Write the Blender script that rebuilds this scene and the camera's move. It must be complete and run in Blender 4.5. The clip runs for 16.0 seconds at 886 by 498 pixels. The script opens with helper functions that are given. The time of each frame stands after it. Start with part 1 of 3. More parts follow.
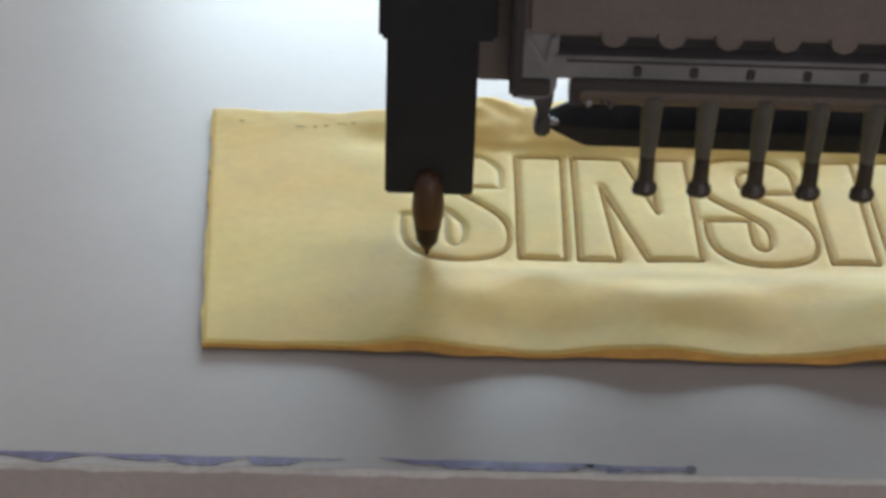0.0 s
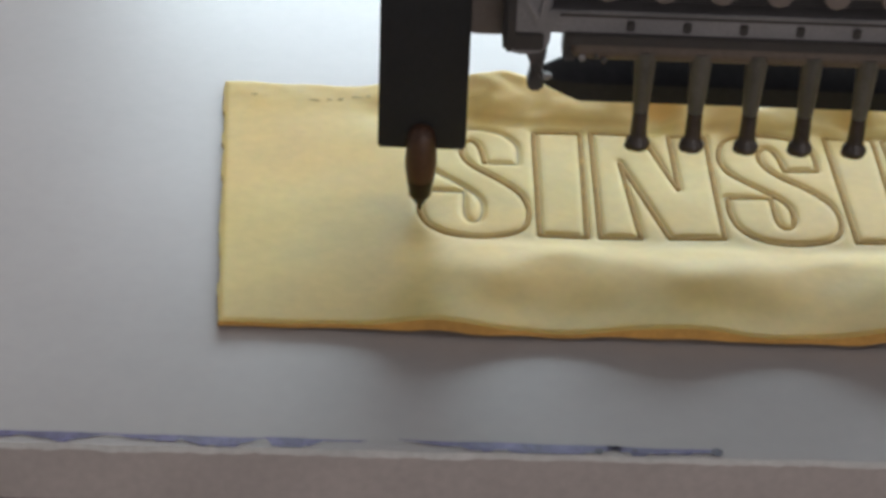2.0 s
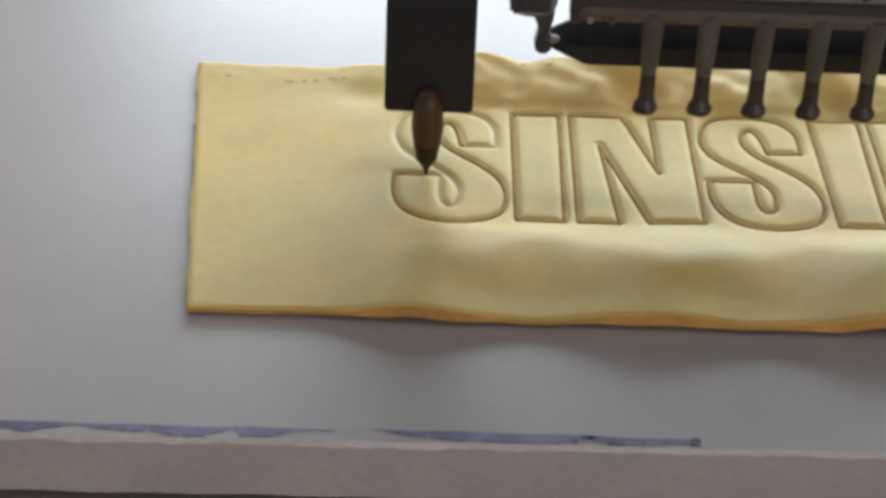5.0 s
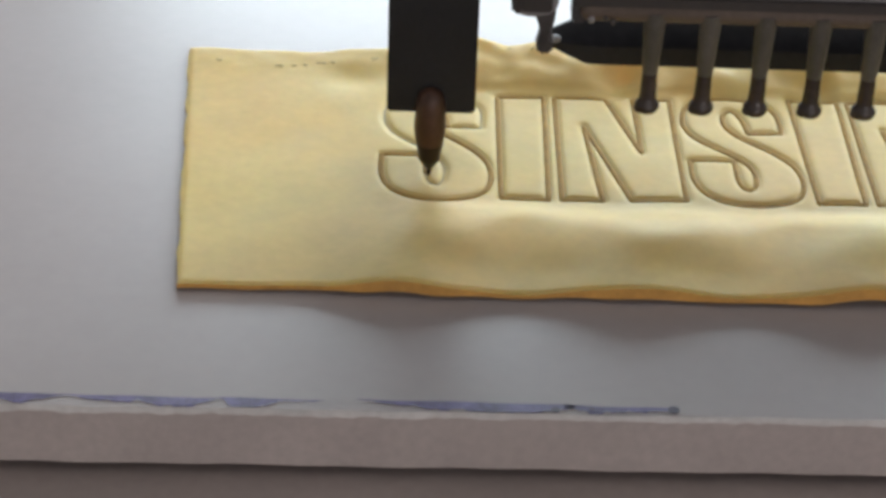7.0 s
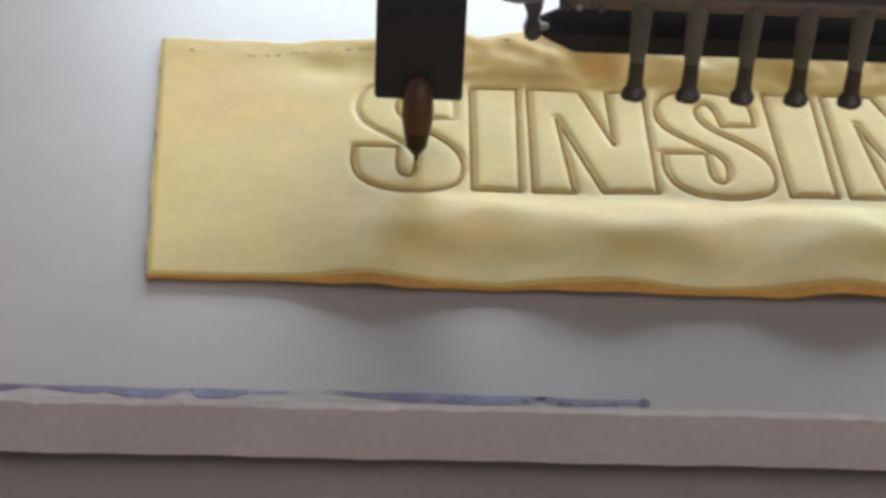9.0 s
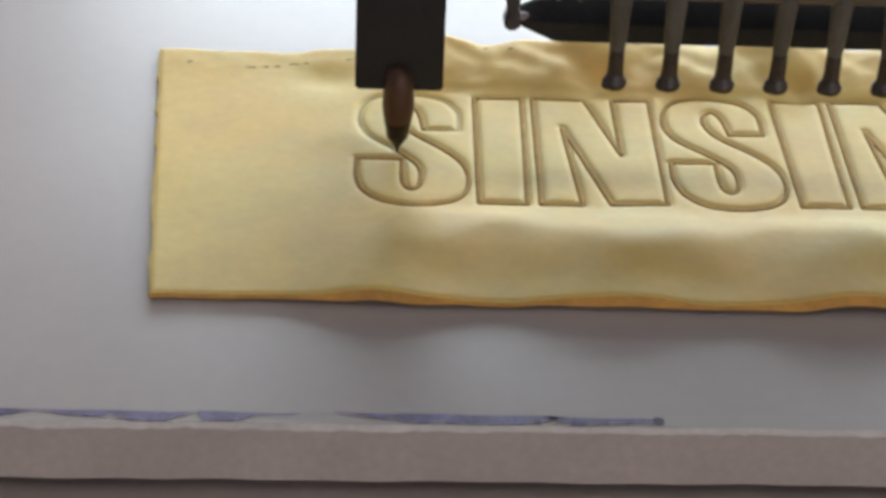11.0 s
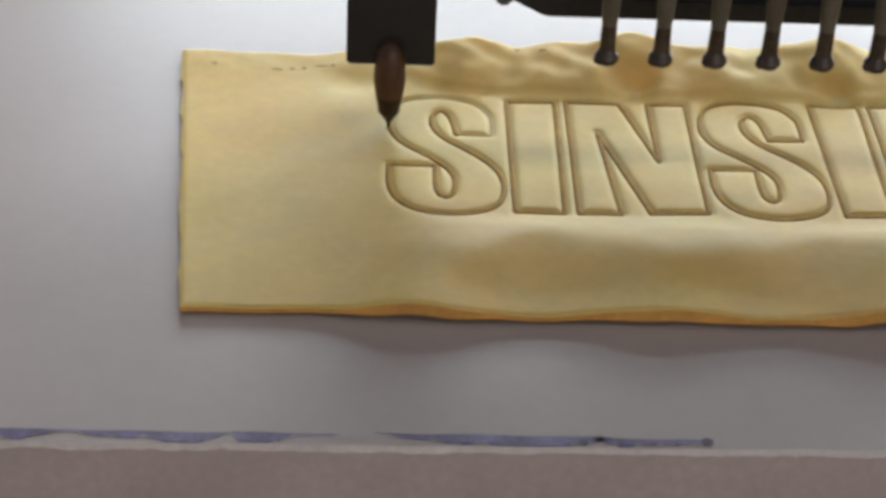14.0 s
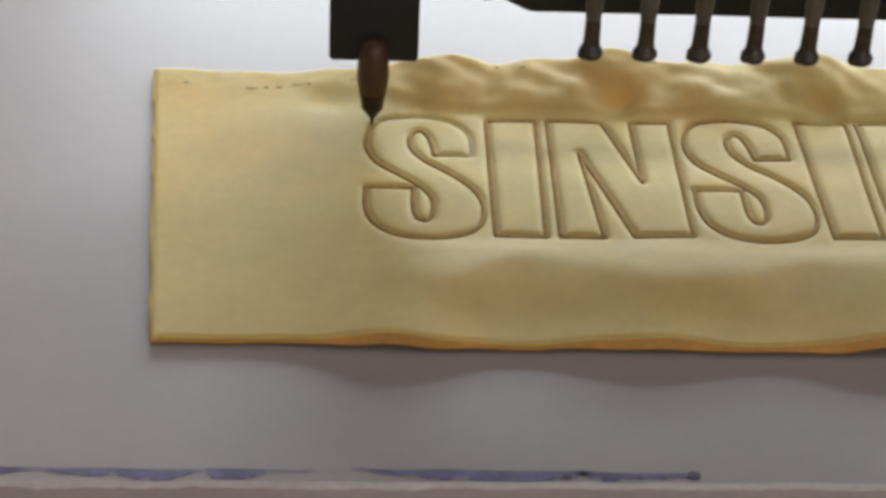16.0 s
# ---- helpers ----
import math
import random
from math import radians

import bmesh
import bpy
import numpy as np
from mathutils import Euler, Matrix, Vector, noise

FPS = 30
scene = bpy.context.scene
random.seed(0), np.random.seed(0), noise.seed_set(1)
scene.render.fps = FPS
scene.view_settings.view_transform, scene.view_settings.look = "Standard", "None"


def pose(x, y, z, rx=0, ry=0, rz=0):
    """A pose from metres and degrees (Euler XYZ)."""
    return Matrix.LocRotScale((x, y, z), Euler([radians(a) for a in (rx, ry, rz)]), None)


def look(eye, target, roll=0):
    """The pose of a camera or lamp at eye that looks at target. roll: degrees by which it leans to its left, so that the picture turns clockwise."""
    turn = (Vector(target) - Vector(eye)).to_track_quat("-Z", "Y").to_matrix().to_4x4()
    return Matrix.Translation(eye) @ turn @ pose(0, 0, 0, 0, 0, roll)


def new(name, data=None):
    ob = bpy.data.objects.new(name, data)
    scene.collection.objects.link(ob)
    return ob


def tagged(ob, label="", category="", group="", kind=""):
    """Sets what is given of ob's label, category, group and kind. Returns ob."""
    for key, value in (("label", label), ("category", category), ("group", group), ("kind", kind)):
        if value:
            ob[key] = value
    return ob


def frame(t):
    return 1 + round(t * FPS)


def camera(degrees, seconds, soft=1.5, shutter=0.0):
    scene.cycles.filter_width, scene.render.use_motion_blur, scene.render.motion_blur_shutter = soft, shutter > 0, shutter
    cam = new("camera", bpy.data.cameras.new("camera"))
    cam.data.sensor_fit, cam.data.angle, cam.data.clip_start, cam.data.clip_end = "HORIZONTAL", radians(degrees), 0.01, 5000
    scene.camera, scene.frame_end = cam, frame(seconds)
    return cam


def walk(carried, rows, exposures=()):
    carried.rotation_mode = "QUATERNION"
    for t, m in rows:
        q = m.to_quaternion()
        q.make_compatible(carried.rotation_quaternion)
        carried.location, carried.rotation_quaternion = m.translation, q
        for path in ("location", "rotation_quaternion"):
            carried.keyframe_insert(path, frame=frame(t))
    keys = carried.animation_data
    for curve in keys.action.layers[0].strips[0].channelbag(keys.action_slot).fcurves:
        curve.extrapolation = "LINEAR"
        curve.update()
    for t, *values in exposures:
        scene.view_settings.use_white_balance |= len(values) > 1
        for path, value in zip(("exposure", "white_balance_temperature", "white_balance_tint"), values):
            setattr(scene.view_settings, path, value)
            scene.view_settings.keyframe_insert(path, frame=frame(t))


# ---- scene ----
DEGREES = 24.75
cam = camera(DEGREES, 16.0, soft=3.7, shutter=0.3)
CAMERA_ROWS = [
    (0.0, pose(0.00149, -0.38898, 0.24394, 58.036, -1.587, 0.670)),
    (0.5, pose(0.00056, -0.38947, 0.24326, 57.627, -1.891, 0.712)),
    (1.0, pose(0.00121, -0.38943, 0.24256, 57.452, -1.859, 0.820)),
    (1.5, pose(0.00114, -0.39026, 0.24186, 57.343, -1.980, 0.565)),
    (2.0, pose(0.00038, -0.39141, 0.24186, 57.126, -2.000, 0.501)),
    (2.5, pose(-0.00135, -0.39199, 0.24056, 56.963, -2.124, 0.392)),
    (3.0, pose(-0.00125, -0.39286, 0.24064, 56.784, -2.051, 0.368)),
    (3.5, pose(-0.00313, -0.39233, 0.24074, 56.647, -2.264, 0.331)),
    (4.0, pose(-0.00186, -0.39213, 0.23907, 56.580, -2.144, 0.375)),
    (6.5, pose(-0.00213, -0.39314, 0.23742, 56.682, -1.938, 0.352)),
    (7.0, pose(-0.00171, -0.39427, 0.23774, 56.729, -1.766, 0.342)),
    (7.5, pose(-0.00266, -0.39550, 0.23814, 56.739, -1.764, 0.253)),
    (8.0, pose(-0.00345, -0.39701, 0.23671, 56.802, -1.985, 0.356)),
    (8.5, pose(-0.00273, -0.39591, 0.23655, 56.680, -2.108, 0.208)),
    (9.0, pose(-0.00272, -0.39531, 0.23689, 56.532, -2.231, 0.048)),
    (11.5, pose(-0.00182, -0.39618, 0.23613, 56.290, -2.068, -0.697)),
    (12.0, pose(-0.00237, -0.39621, 0.23588, 56.115, -2.166, -0.861)),
    (12.5, pose(-0.00162, -0.39565, 0.23601, 55.886, -1.977, -1.028)),
    (13.0, pose(-0.00337, -0.39532, 0.23520, 55.762, -2.166, -0.989)),
    (13.5, pose(-0.00348, -0.39575, 0.23577, 55.710, -2.151, -0.908)),
    (14.0, pose(-0.00321, -0.39527, 0.23567, 55.715, -2.339, -0.872)),
    (14.5, pose(-0.00347, -0.39503, 0.23512, 55.686, -2.386, -0.891)),
    (15.0, pose(-0.00316, -0.39455, 0.23429, 55.760, -2.336, -1.205)),
    (15.5, pose(-0.00284, -0.39528, 0.23463, 55.709, -2.231, -1.370)),
    (16.0, pose(-0.00336, -0.39369, 0.23400, 55.704, -2.328, -1.448)),
]
# the machine's frame drives board and leather under the needle: seconds, millimetres in x and y
DRIVE = [
    (0.0, 8.21, 11.47), (0.5, 10.94, 9.88), (1.0, 12.72, 7.55), (1.5, 13.84, 5.04), (2.0, 14.16, 2.23),
    (2.5, 14.16, -0.54), (3.0, 14.14, -2.99), (3.5, 14.35, -5.99), (4.0, 11.95, -7.15), (4.7, 9.20, -6.90),
    (5.3, 5.40, -6.30), (5.7, 4.20, -5.90), (6.1, 3.75, -3.60), (6.5, 3.46, -1.03), (7.0, 3.38, 1.98),
    (7.5, 3.22, 4.83), (8.0, 0.60, 4.99), (8.5, -0.11, 2.84), (9.0, -0.00, -0.00), (9.5, 0.50, -2.60),
    (10.0, 1.50, -5.20), (10.5, 3.20, -7.30), (11.0, 5.30, -9.40), (11.5, 7.05, -11.40), (12.0, 9.10, -13.54),
    (12.5, 11.03, -15.25), (13.0, 12.96, -17.39), (13.5, 14.15, -19.89), (14.0, 14.51, -22.44), (14.5, 14.49, -25.21),
    (15.0, 14.57, -27.67), (15.5, 14.16, -30.71), (16.0, 13.09, -33.07),
]

# the camera's white balance warms slowly
walk(cam, CAMERA_ROWS, [(0.0, -0.14, 6330, 9), (4.0, -0.04, 6450, 12), (9.0, 0.07, 6470, 13), (12.5, 0.0, 6660, 15), (16.0, -0.08, 6780, 16)])

# ---- light ----
world = bpy.data.worlds.new("room_air")
world.use_nodes = True
world.node_tree.nodes["Background"].inputs[0].default_value = (0.55, 0.62, 0.72, 1)
world.node_tree.nodes["Background"].inputs[1].default_value = 0.4
scene.world = world
scene.view_settings.exposure = 0.0


def area_light(name, m, sx, sy, watts, colour):
    """A rectangular area lamp set in a wall opening of the unseen room."""
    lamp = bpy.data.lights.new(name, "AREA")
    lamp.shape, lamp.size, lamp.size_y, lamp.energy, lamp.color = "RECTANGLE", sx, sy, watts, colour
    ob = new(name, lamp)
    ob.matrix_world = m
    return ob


area_light("daylight_back", look((0.54, 1.29, 0.38), (0.54, 0, 0.38)), 1.6, 0.34, 31.5, (0.80, 0.945, 1.0))
# unseen source, added high behind so the head shades the front right
area_light("added_high_light", look((0.95, 1.29, 1.36), (0.95, 0, 1.36)), 1.7, 0.44, 25, (0.97, 1.0, 0.97))
# unseen warm fill, added to brighten faces turned to the camera
area_light("front_fill", look((0.95, -2.29, 0.42), (0.95, 0, 0.42)), 1.8, 0.7, 12, (1.0, 0.90, 0.83))


# ---- materials ----
def material(name, colour, rough=0.5, metal=0.0, grain=(900, 0.08), stain=(60, 0.12), bump=0.1, bump_scale=None, spec=0.5):
    """A surface with fine grain and broad stains in its colour and roughness, and a fine relief."""
    m = bpy.data.materials.new(name)
    m.use_nodes = True
    nt = m.node_tree
    n, l = nt.nodes, nt.links
    p = n["Principled BSDF"]
    p.inputs["Metallic"].default_value = metal
    p.inputs["Specular IOR Level"].default_value = spec
    co = n.new("ShaderNodeTexCoord")
    fine, broad = n.new("ShaderNodeTexNoise"), n.new("ShaderNodeTexNoise")
    fine.inputs["Scale"].default_value, fine.inputs["Detail"].default_value = grain[0], 4
    broad.inputs["Scale"].default_value, broad.inputs["Detail"].default_value = stain[0], 3
    l.new(co.outputs["Object"], fine.inputs["Vector"])
    l.new(co.outputs["Object"], broad.inputs["Vector"])
    prev = None
    for tex, amount in ((fine, grain[1]), (broad, stain[1])):
        ramp = n.new("ShaderNodeMapRange")
        ramp.inputs["From Min"].default_value, ramp.inputs["From Max"].default_value = 0.3, 0.7
        ramp.inputs["To Min"].default_value, ramp.inputs["To Max"].default_value = 1 - amount, 1 + amount
        l.new(tex.outputs[0], ramp.inputs["Value"])
        mix = n.new("ShaderNodeVectorMath")
        mix.operation = "SCALE"
        if prev:
            l.new(prev.outputs[0], mix.inputs[0])
        else:
            mix.inputs[0].default_value = colour
        l.new(ramp.outputs[0], mix.inputs["Scale"])
        prev = mix
    l.new(prev.outputs[0], p.inputs["Base Color"])
    rr = n.new("ShaderNodeMapRange")
    rr.inputs["To Min"].default_value, rr.inputs["To Max"].default_value = max(0.03, rough - 0.08), min(1, rough + 0.08)
    l.new(broad.outputs[0], rr.inputs["Value"])
    l.new(rr.outputs[0], p.inputs["Roughness"])
    if bump:
        b = n.new("ShaderNodeBump")
        b.inputs["Strength"].default_value, b.inputs["Distance"].default_value = bump, 0.0004
        src = fine
        if bump_scale:
            src = n.new("ShaderNodeTexNoise")
            src.inputs["Scale"].default_value, src.inputs["Detail"].default_value = bump_scale, 4
            l.new(co.outputs["Object"], src.inputs["Vector"])
        l.new(src.outputs[0], b.inputs["Height"])
        l.new(b.outputs[0], p.inputs["Normal"])
    return m


LEATHER = material("yellow_leather", (0.68, 0.52, 0.18), 0.62, grain=(350, 0.04), stain=(80, 0.06), bump=0.22, bump_scale=220, spec=0.36)
LEATHER.node_tree.nodes["Principled BSDF"].inputs["Subsurface Weight"].default_value = 0.6
LEATHER.node_tree.nodes["Principled BSDF"].inputs["Subsurface Radius"].default_value = (1.0, 0.72, 0.32)
LEATHER.node_tree.nodes["Principled BSDF"].inputs["Subsurface Scale"].default_value = 0.0028
def patches(mat, one, two, scale):
    """Broad patches of a second tint in a material's colour."""
    n, l = mat.node_tree.nodes, mat.node_tree.links
    first = next(k for k in n if k.type == "VECT_MATH" and not k.inputs[0].is_linked)
    tex, ramp, mix, co = n.new("ShaderNodeTexNoise"), n.new("ShaderNodeMapRange"), n.new("ShaderNodeMix"), n.new("ShaderNodeTexCoord")
    tex.inputs["Scale"].default_value, tex.inputs["Detail"].default_value = scale, 3
    ramp.inputs["From Min"].default_value, ramp.inputs["From Max"].default_value = 0.35, 0.65
    mix.data_type = "RGBA"
    mix.inputs[6].default_value, mix.inputs[7].default_value = (*one, 1), (*two, 1)
    l.new(co.outputs["Object"], tex.inputs["Vector"])
    l.new(tex.outputs[0], ramp.inputs["Value"])
    l.new(ramp.outputs[0], mix.inputs[0])
    l.new(mix.outputs[2], first.inputs[0])


patches(LEATHER, (0.582, 0.462, 0.164), (0.606, 0.426, 0.144), 19)
RAW_EDGE = material("raw_leather_edge", (0.54, 0.29, 0.075), 0.85, grain=(900, 0.08), stain=(150, 0.15), bump=0.15)
BOARD = material("white_board", (0.364, 0.332, 0.334), 0.325, grain=(300, 0.02), stain=(14, 0.03), bump=0.03, bump_scale=160, spec=0.5)
BOARD_SIDE = material("board_cut_side", (0.42, 0.372, 0.362), 0.7, grain=(500, 0.06), stain=(40, 0.08), bump=0.25)
WORN = material("worn_board_edge", (0.52, 0.50, 0.50), 0.6, grain=(600, 0.08), stain=(90, 0.1), bump=0.3)
INK = material("violet_ink", (0.105, 0.085, 0.195), 0.45, grain=(800, 0.3), stain=(150, 0.35), bump=0.0)
INK_DARK = material("dense_ink", (0.03, 0.02, 0.05), 0.45, grain=(800, 0.2), stain=(150, 0.2), bump=0.0)
TABLE = material("grey_table", (0.31, 0.26, 0.25), 0.5, grain=(400, 0.05), stain=(20, 0.06), bump=0.06)
BLACK = material("black_anodised", (0.0072, 0.0075, 0.0105), 0.5, grain=(900, 0.2), stain=(80, 0.2), bump=0.06, spec=0.35)
BLACK_GLOSS = material("black_enamel", (0.015, 0.015, 0.019), 0.45, grain=(600, 0.2), stain=(90, 0.2), bump=0.03, spec=0.25)
BOOT = material("dark_brown_boot", (0.034, 0.024, 0.022), 0.24, grain=(600, 0.2), stain=(90, 0.2), bump=0.03)
CASE = material("brown_grey_casting", (0.135, 0.108, 0.102), 0.55, grain=(700, 0.08), stain=(50, 0.12), bump=0.1)
# shade of gaps and holes put into a colour; the end rib shares it
SHADE = material("dark_shade", (0.028, 0.023, 0.024), 0.6, grain=(700, 0.1), stain=(60, 0.2), bump=0.1)
STEEL = material("brushed_steel", (0.21, 0.20, 0.212), 0.42, 0.35, grain=(1400, 0.1), stain=(70, 0.15), bump=0.08)
BLUED = material("dark_steel", (0.06, 0.055, 0.058), 0.42, 0.5, grain=(1200, 0.12), stain=(90, 0.25), bump=0.06)
BROWN_BAR = material("brown_lacquered_bar", (0.11, 0.082, 0.068), 0.5, grain=(800, 0.1), stain=(70, 0.15), bump=0.06, spec=0.3)
BRONZE = material("brown_bronze", (0.055, 0.023, 0.013), 0.45, 0.2, grain=(1000, 0.12), stain=(200, 0.25), bump=0.06)
FOOT = material("grey_foot_steel", (0.088, 0.081, 0.078), 0.38, 0.3, grain=(1200, 0.12), stain=(90, 0.2), bump=0.06)
NEEDLE = material("blackened_needle", (0.03, 0.022, 0.018), 0.35, 0.6, grain=(1500, 0.1), stain=(300, 0.2), bump=0.0)
THREAD = material("brown_thread", (0.36, 0.215, 0.050), 0.85, grain=(2500, 0.3), stain=(300, 0.15), bump=0.4)
PENCIL = material("grey_guide_line", (0.30, 0.25, 0.15), 0.8, grain=(2500, 0.25), stain=(200, 0.25), bump=0.0)
NEEDLE_DENT = material("dented_leather", (0.40, 0.33, 0.14), 0.7, grain=(900, 0.1), stain=(200, 0.15), bump=0.0)
PLASTER = material("pale_plaster", (0.63, 0.595, 0.57), 0.9, grain=(60, 0.03), stain=(2, 0.05), bump=0.2)
FLOOR = material("grey_floor", (0.25, 0.24, 0.23), 0.6, grain=(40, 0.06), stain=(2, 0.08), bump=0.1)


# ---- mesh helpers ----
def mesh_of(bm, mats, smooth=True, crease=38):
    me = bpy.data.meshes.new("mesh")
    bm.normal_update()
    bm.to_mesh(me)
    bm.free()
    for m in mats if isinstance(mats, (list, tuple)) else [mats]:
        me.materials.append(m)
    if smooth:
        me.shade_smooth()
        me.set_sharp_from_angle(angle=radians(crease))
    return me


def part(name, bm, mats, parent, label=""):
    """One mesh object under a thing or a part."""
    ob = new(name, mesh_of(bm, mats))
    ob.parent = parent
    return tagged(ob, label)


def thing(name, label, category, group="", kind="", at=(0, 0, 0)):
    ob = new(name)
    ob.location, ob.empty_display_size = at, 0.01
    return tagged(ob, label, category, group, kind)


def block(lo, hi, bevel=0.0004, segments=2, bm=None):
    bm = bm or bmesh.new()
    made = bmesh.ops.create_cube(bm, size=1)["verts"]
    for v in made:
        v.co = Vector([lo[k] + (v.co[k] + 0.5) * (hi[k] - lo[k]) for k in range(3)])
    if bevel:
        edges = {e for v in made for e in v.link_edges}
        bmesh.ops.bevel(bm, geom=list(edges), offset=bevel, segments=segments, affect="EDGES", clamp_overlap=True)
    return bm


def lathe(profile, axis="z", n=28, at=(0, 0, 0), bm=None):
    """A turned body: rows of (radius, height) from the bottom up."""
    bm = bm or bmesh.new()
    rings = []
    for r, h in profile:
        ring = []
        for k in range(n):
            a = 2 * math.pi * k / n
            c = (r * math.cos(a), r * math.sin(a), h)
            if axis == "x":
                c = (h, c[0], c[1])
            elif axis == "y":
                c = (c[0], h, c[1])
            ring.append(bm.verts.new(Vector(c) + Vector(at)))
        rings.append(ring)
    for a, b in zip(rings, rings[1:]):
        for k in range(n):
            bm.faces.new((a[k], a[(k + 1) % n], b[(k + 1) % n], b[k]))
    bm.faces.new(rings[0][::-1])
    bm.faces.new(rings[-1])
    bmesh.ops.recalc_face_normals(bm, faces=bm.faces)
    return bm


def prism(outline, y0, y1, bevel=0.0004):
    """An outline in x and z, given depth from y0 to y1."""
    bm = bmesh.new()
    face = bm.faces.new([bm.verts.new((x, y0, z)) for x, z in outline])
    out = bmesh.ops.extrude_face_region(bm, geom=[face])["geom"]
    for v in out:
        if isinstance(v, bmesh.types.BMVert):
            v.co.y = y1
    bmesh.ops.recalc_face_normals(bm, faces=bm.faces)
    if bevel:
        bmesh.ops.bevel(bm, geom=bm.edges[:], offset=bevel, segments=2, affect="EDGES", clamp_overlap=True)
    return bm


# ---- unseen room added round the machine ----
def room():
    z0, z1, y0, y1, x0, x1, w = -0.765, 1.75, -2.3, 1.3, -2.0, 2.0, 0.12
    tagged(new("floor", mesh_of(block((x0, y0, z0 - 0.1), (x1, y1, z0), 0), FLOOR)), "plain grey workshop floor", "floor", kind="structure")
    tagged(new("ceiling", mesh_of(block((x0, y0, z1), (x1, y1, z1 + 0.1), 0), PLASTER)), "plain pale ceiling", "ceiling", kind="structure")
    tagged(new("wall_west", mesh_of(block((x0 - w, y0, z0), (x0, y1, z1), 0), PLASTER)), "plain pale plaster wall", "wall", kind="structure")
    bm = bmesh.new()
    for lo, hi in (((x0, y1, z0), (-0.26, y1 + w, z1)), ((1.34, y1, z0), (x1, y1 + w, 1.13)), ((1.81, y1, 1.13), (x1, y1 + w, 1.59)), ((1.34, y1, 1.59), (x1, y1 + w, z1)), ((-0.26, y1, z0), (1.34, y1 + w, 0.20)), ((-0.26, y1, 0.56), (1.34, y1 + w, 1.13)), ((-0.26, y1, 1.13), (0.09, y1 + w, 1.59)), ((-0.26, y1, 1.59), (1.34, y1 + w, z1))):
        block(lo, hi, 0, bm=bm)
    tagged(new("wall_north", mesh_of(bm, PLASTER)), "pale plaster wall with a low window and an added high lamp opening", "wall", kind="structure")
    # unseen wall; its opening is made only for the front fill lamp
    bm = bmesh.new()
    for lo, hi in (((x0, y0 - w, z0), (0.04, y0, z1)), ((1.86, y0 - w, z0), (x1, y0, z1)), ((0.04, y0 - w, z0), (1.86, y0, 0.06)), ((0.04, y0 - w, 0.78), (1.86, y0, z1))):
        block(lo, hi, 0, bm=bm)
    tagged(new("wall_south", mesh_of(bm, PLASTER)), "pale plaster wall with a wide opening added for the front fill", "wall", kind="structure")
    tagged(new("wall_east", mesh_of(block((x1, y0, z0), (x1 + w, y1, z1), 0), PLASTER)), "plain pale plaster wall", "wall", kind="structure")


room()

BOARD_TOP, BOARD_LOW, TABLE_TOP = -0.0018, -0.0148, -0.0172


def work_table():
    top = thing("work_table", "plain grey machine table under the white board", "table", at=(0, 0, -0.765))
    h = 0.765 + TABLE_TOP
    part("table_top", block((-0.8, -0.34, h - 0.03), (0.8, 0.6, h), 0.002), TABLE, top)
    for x in (-0.75, 0.75):
        for y in (-0.29, 0.55):
            part("leg", block((x - 0.025, y - 0.025, 0), (x + 0.025, y + 0.025, h - 0.03), 0.002), BLUED, top)


work_table()


# ---- the board that the machine drives ----
def edge_y(x):
    """The board's front edge, slightly uneven and not quite square to the machine."""
    return -0.0902 + 0.026 * (x + 0.078) * 0.6 + 0.00012 * math.sin(x * 120) + 0.00012 * math.sin(x * 310 + 1)


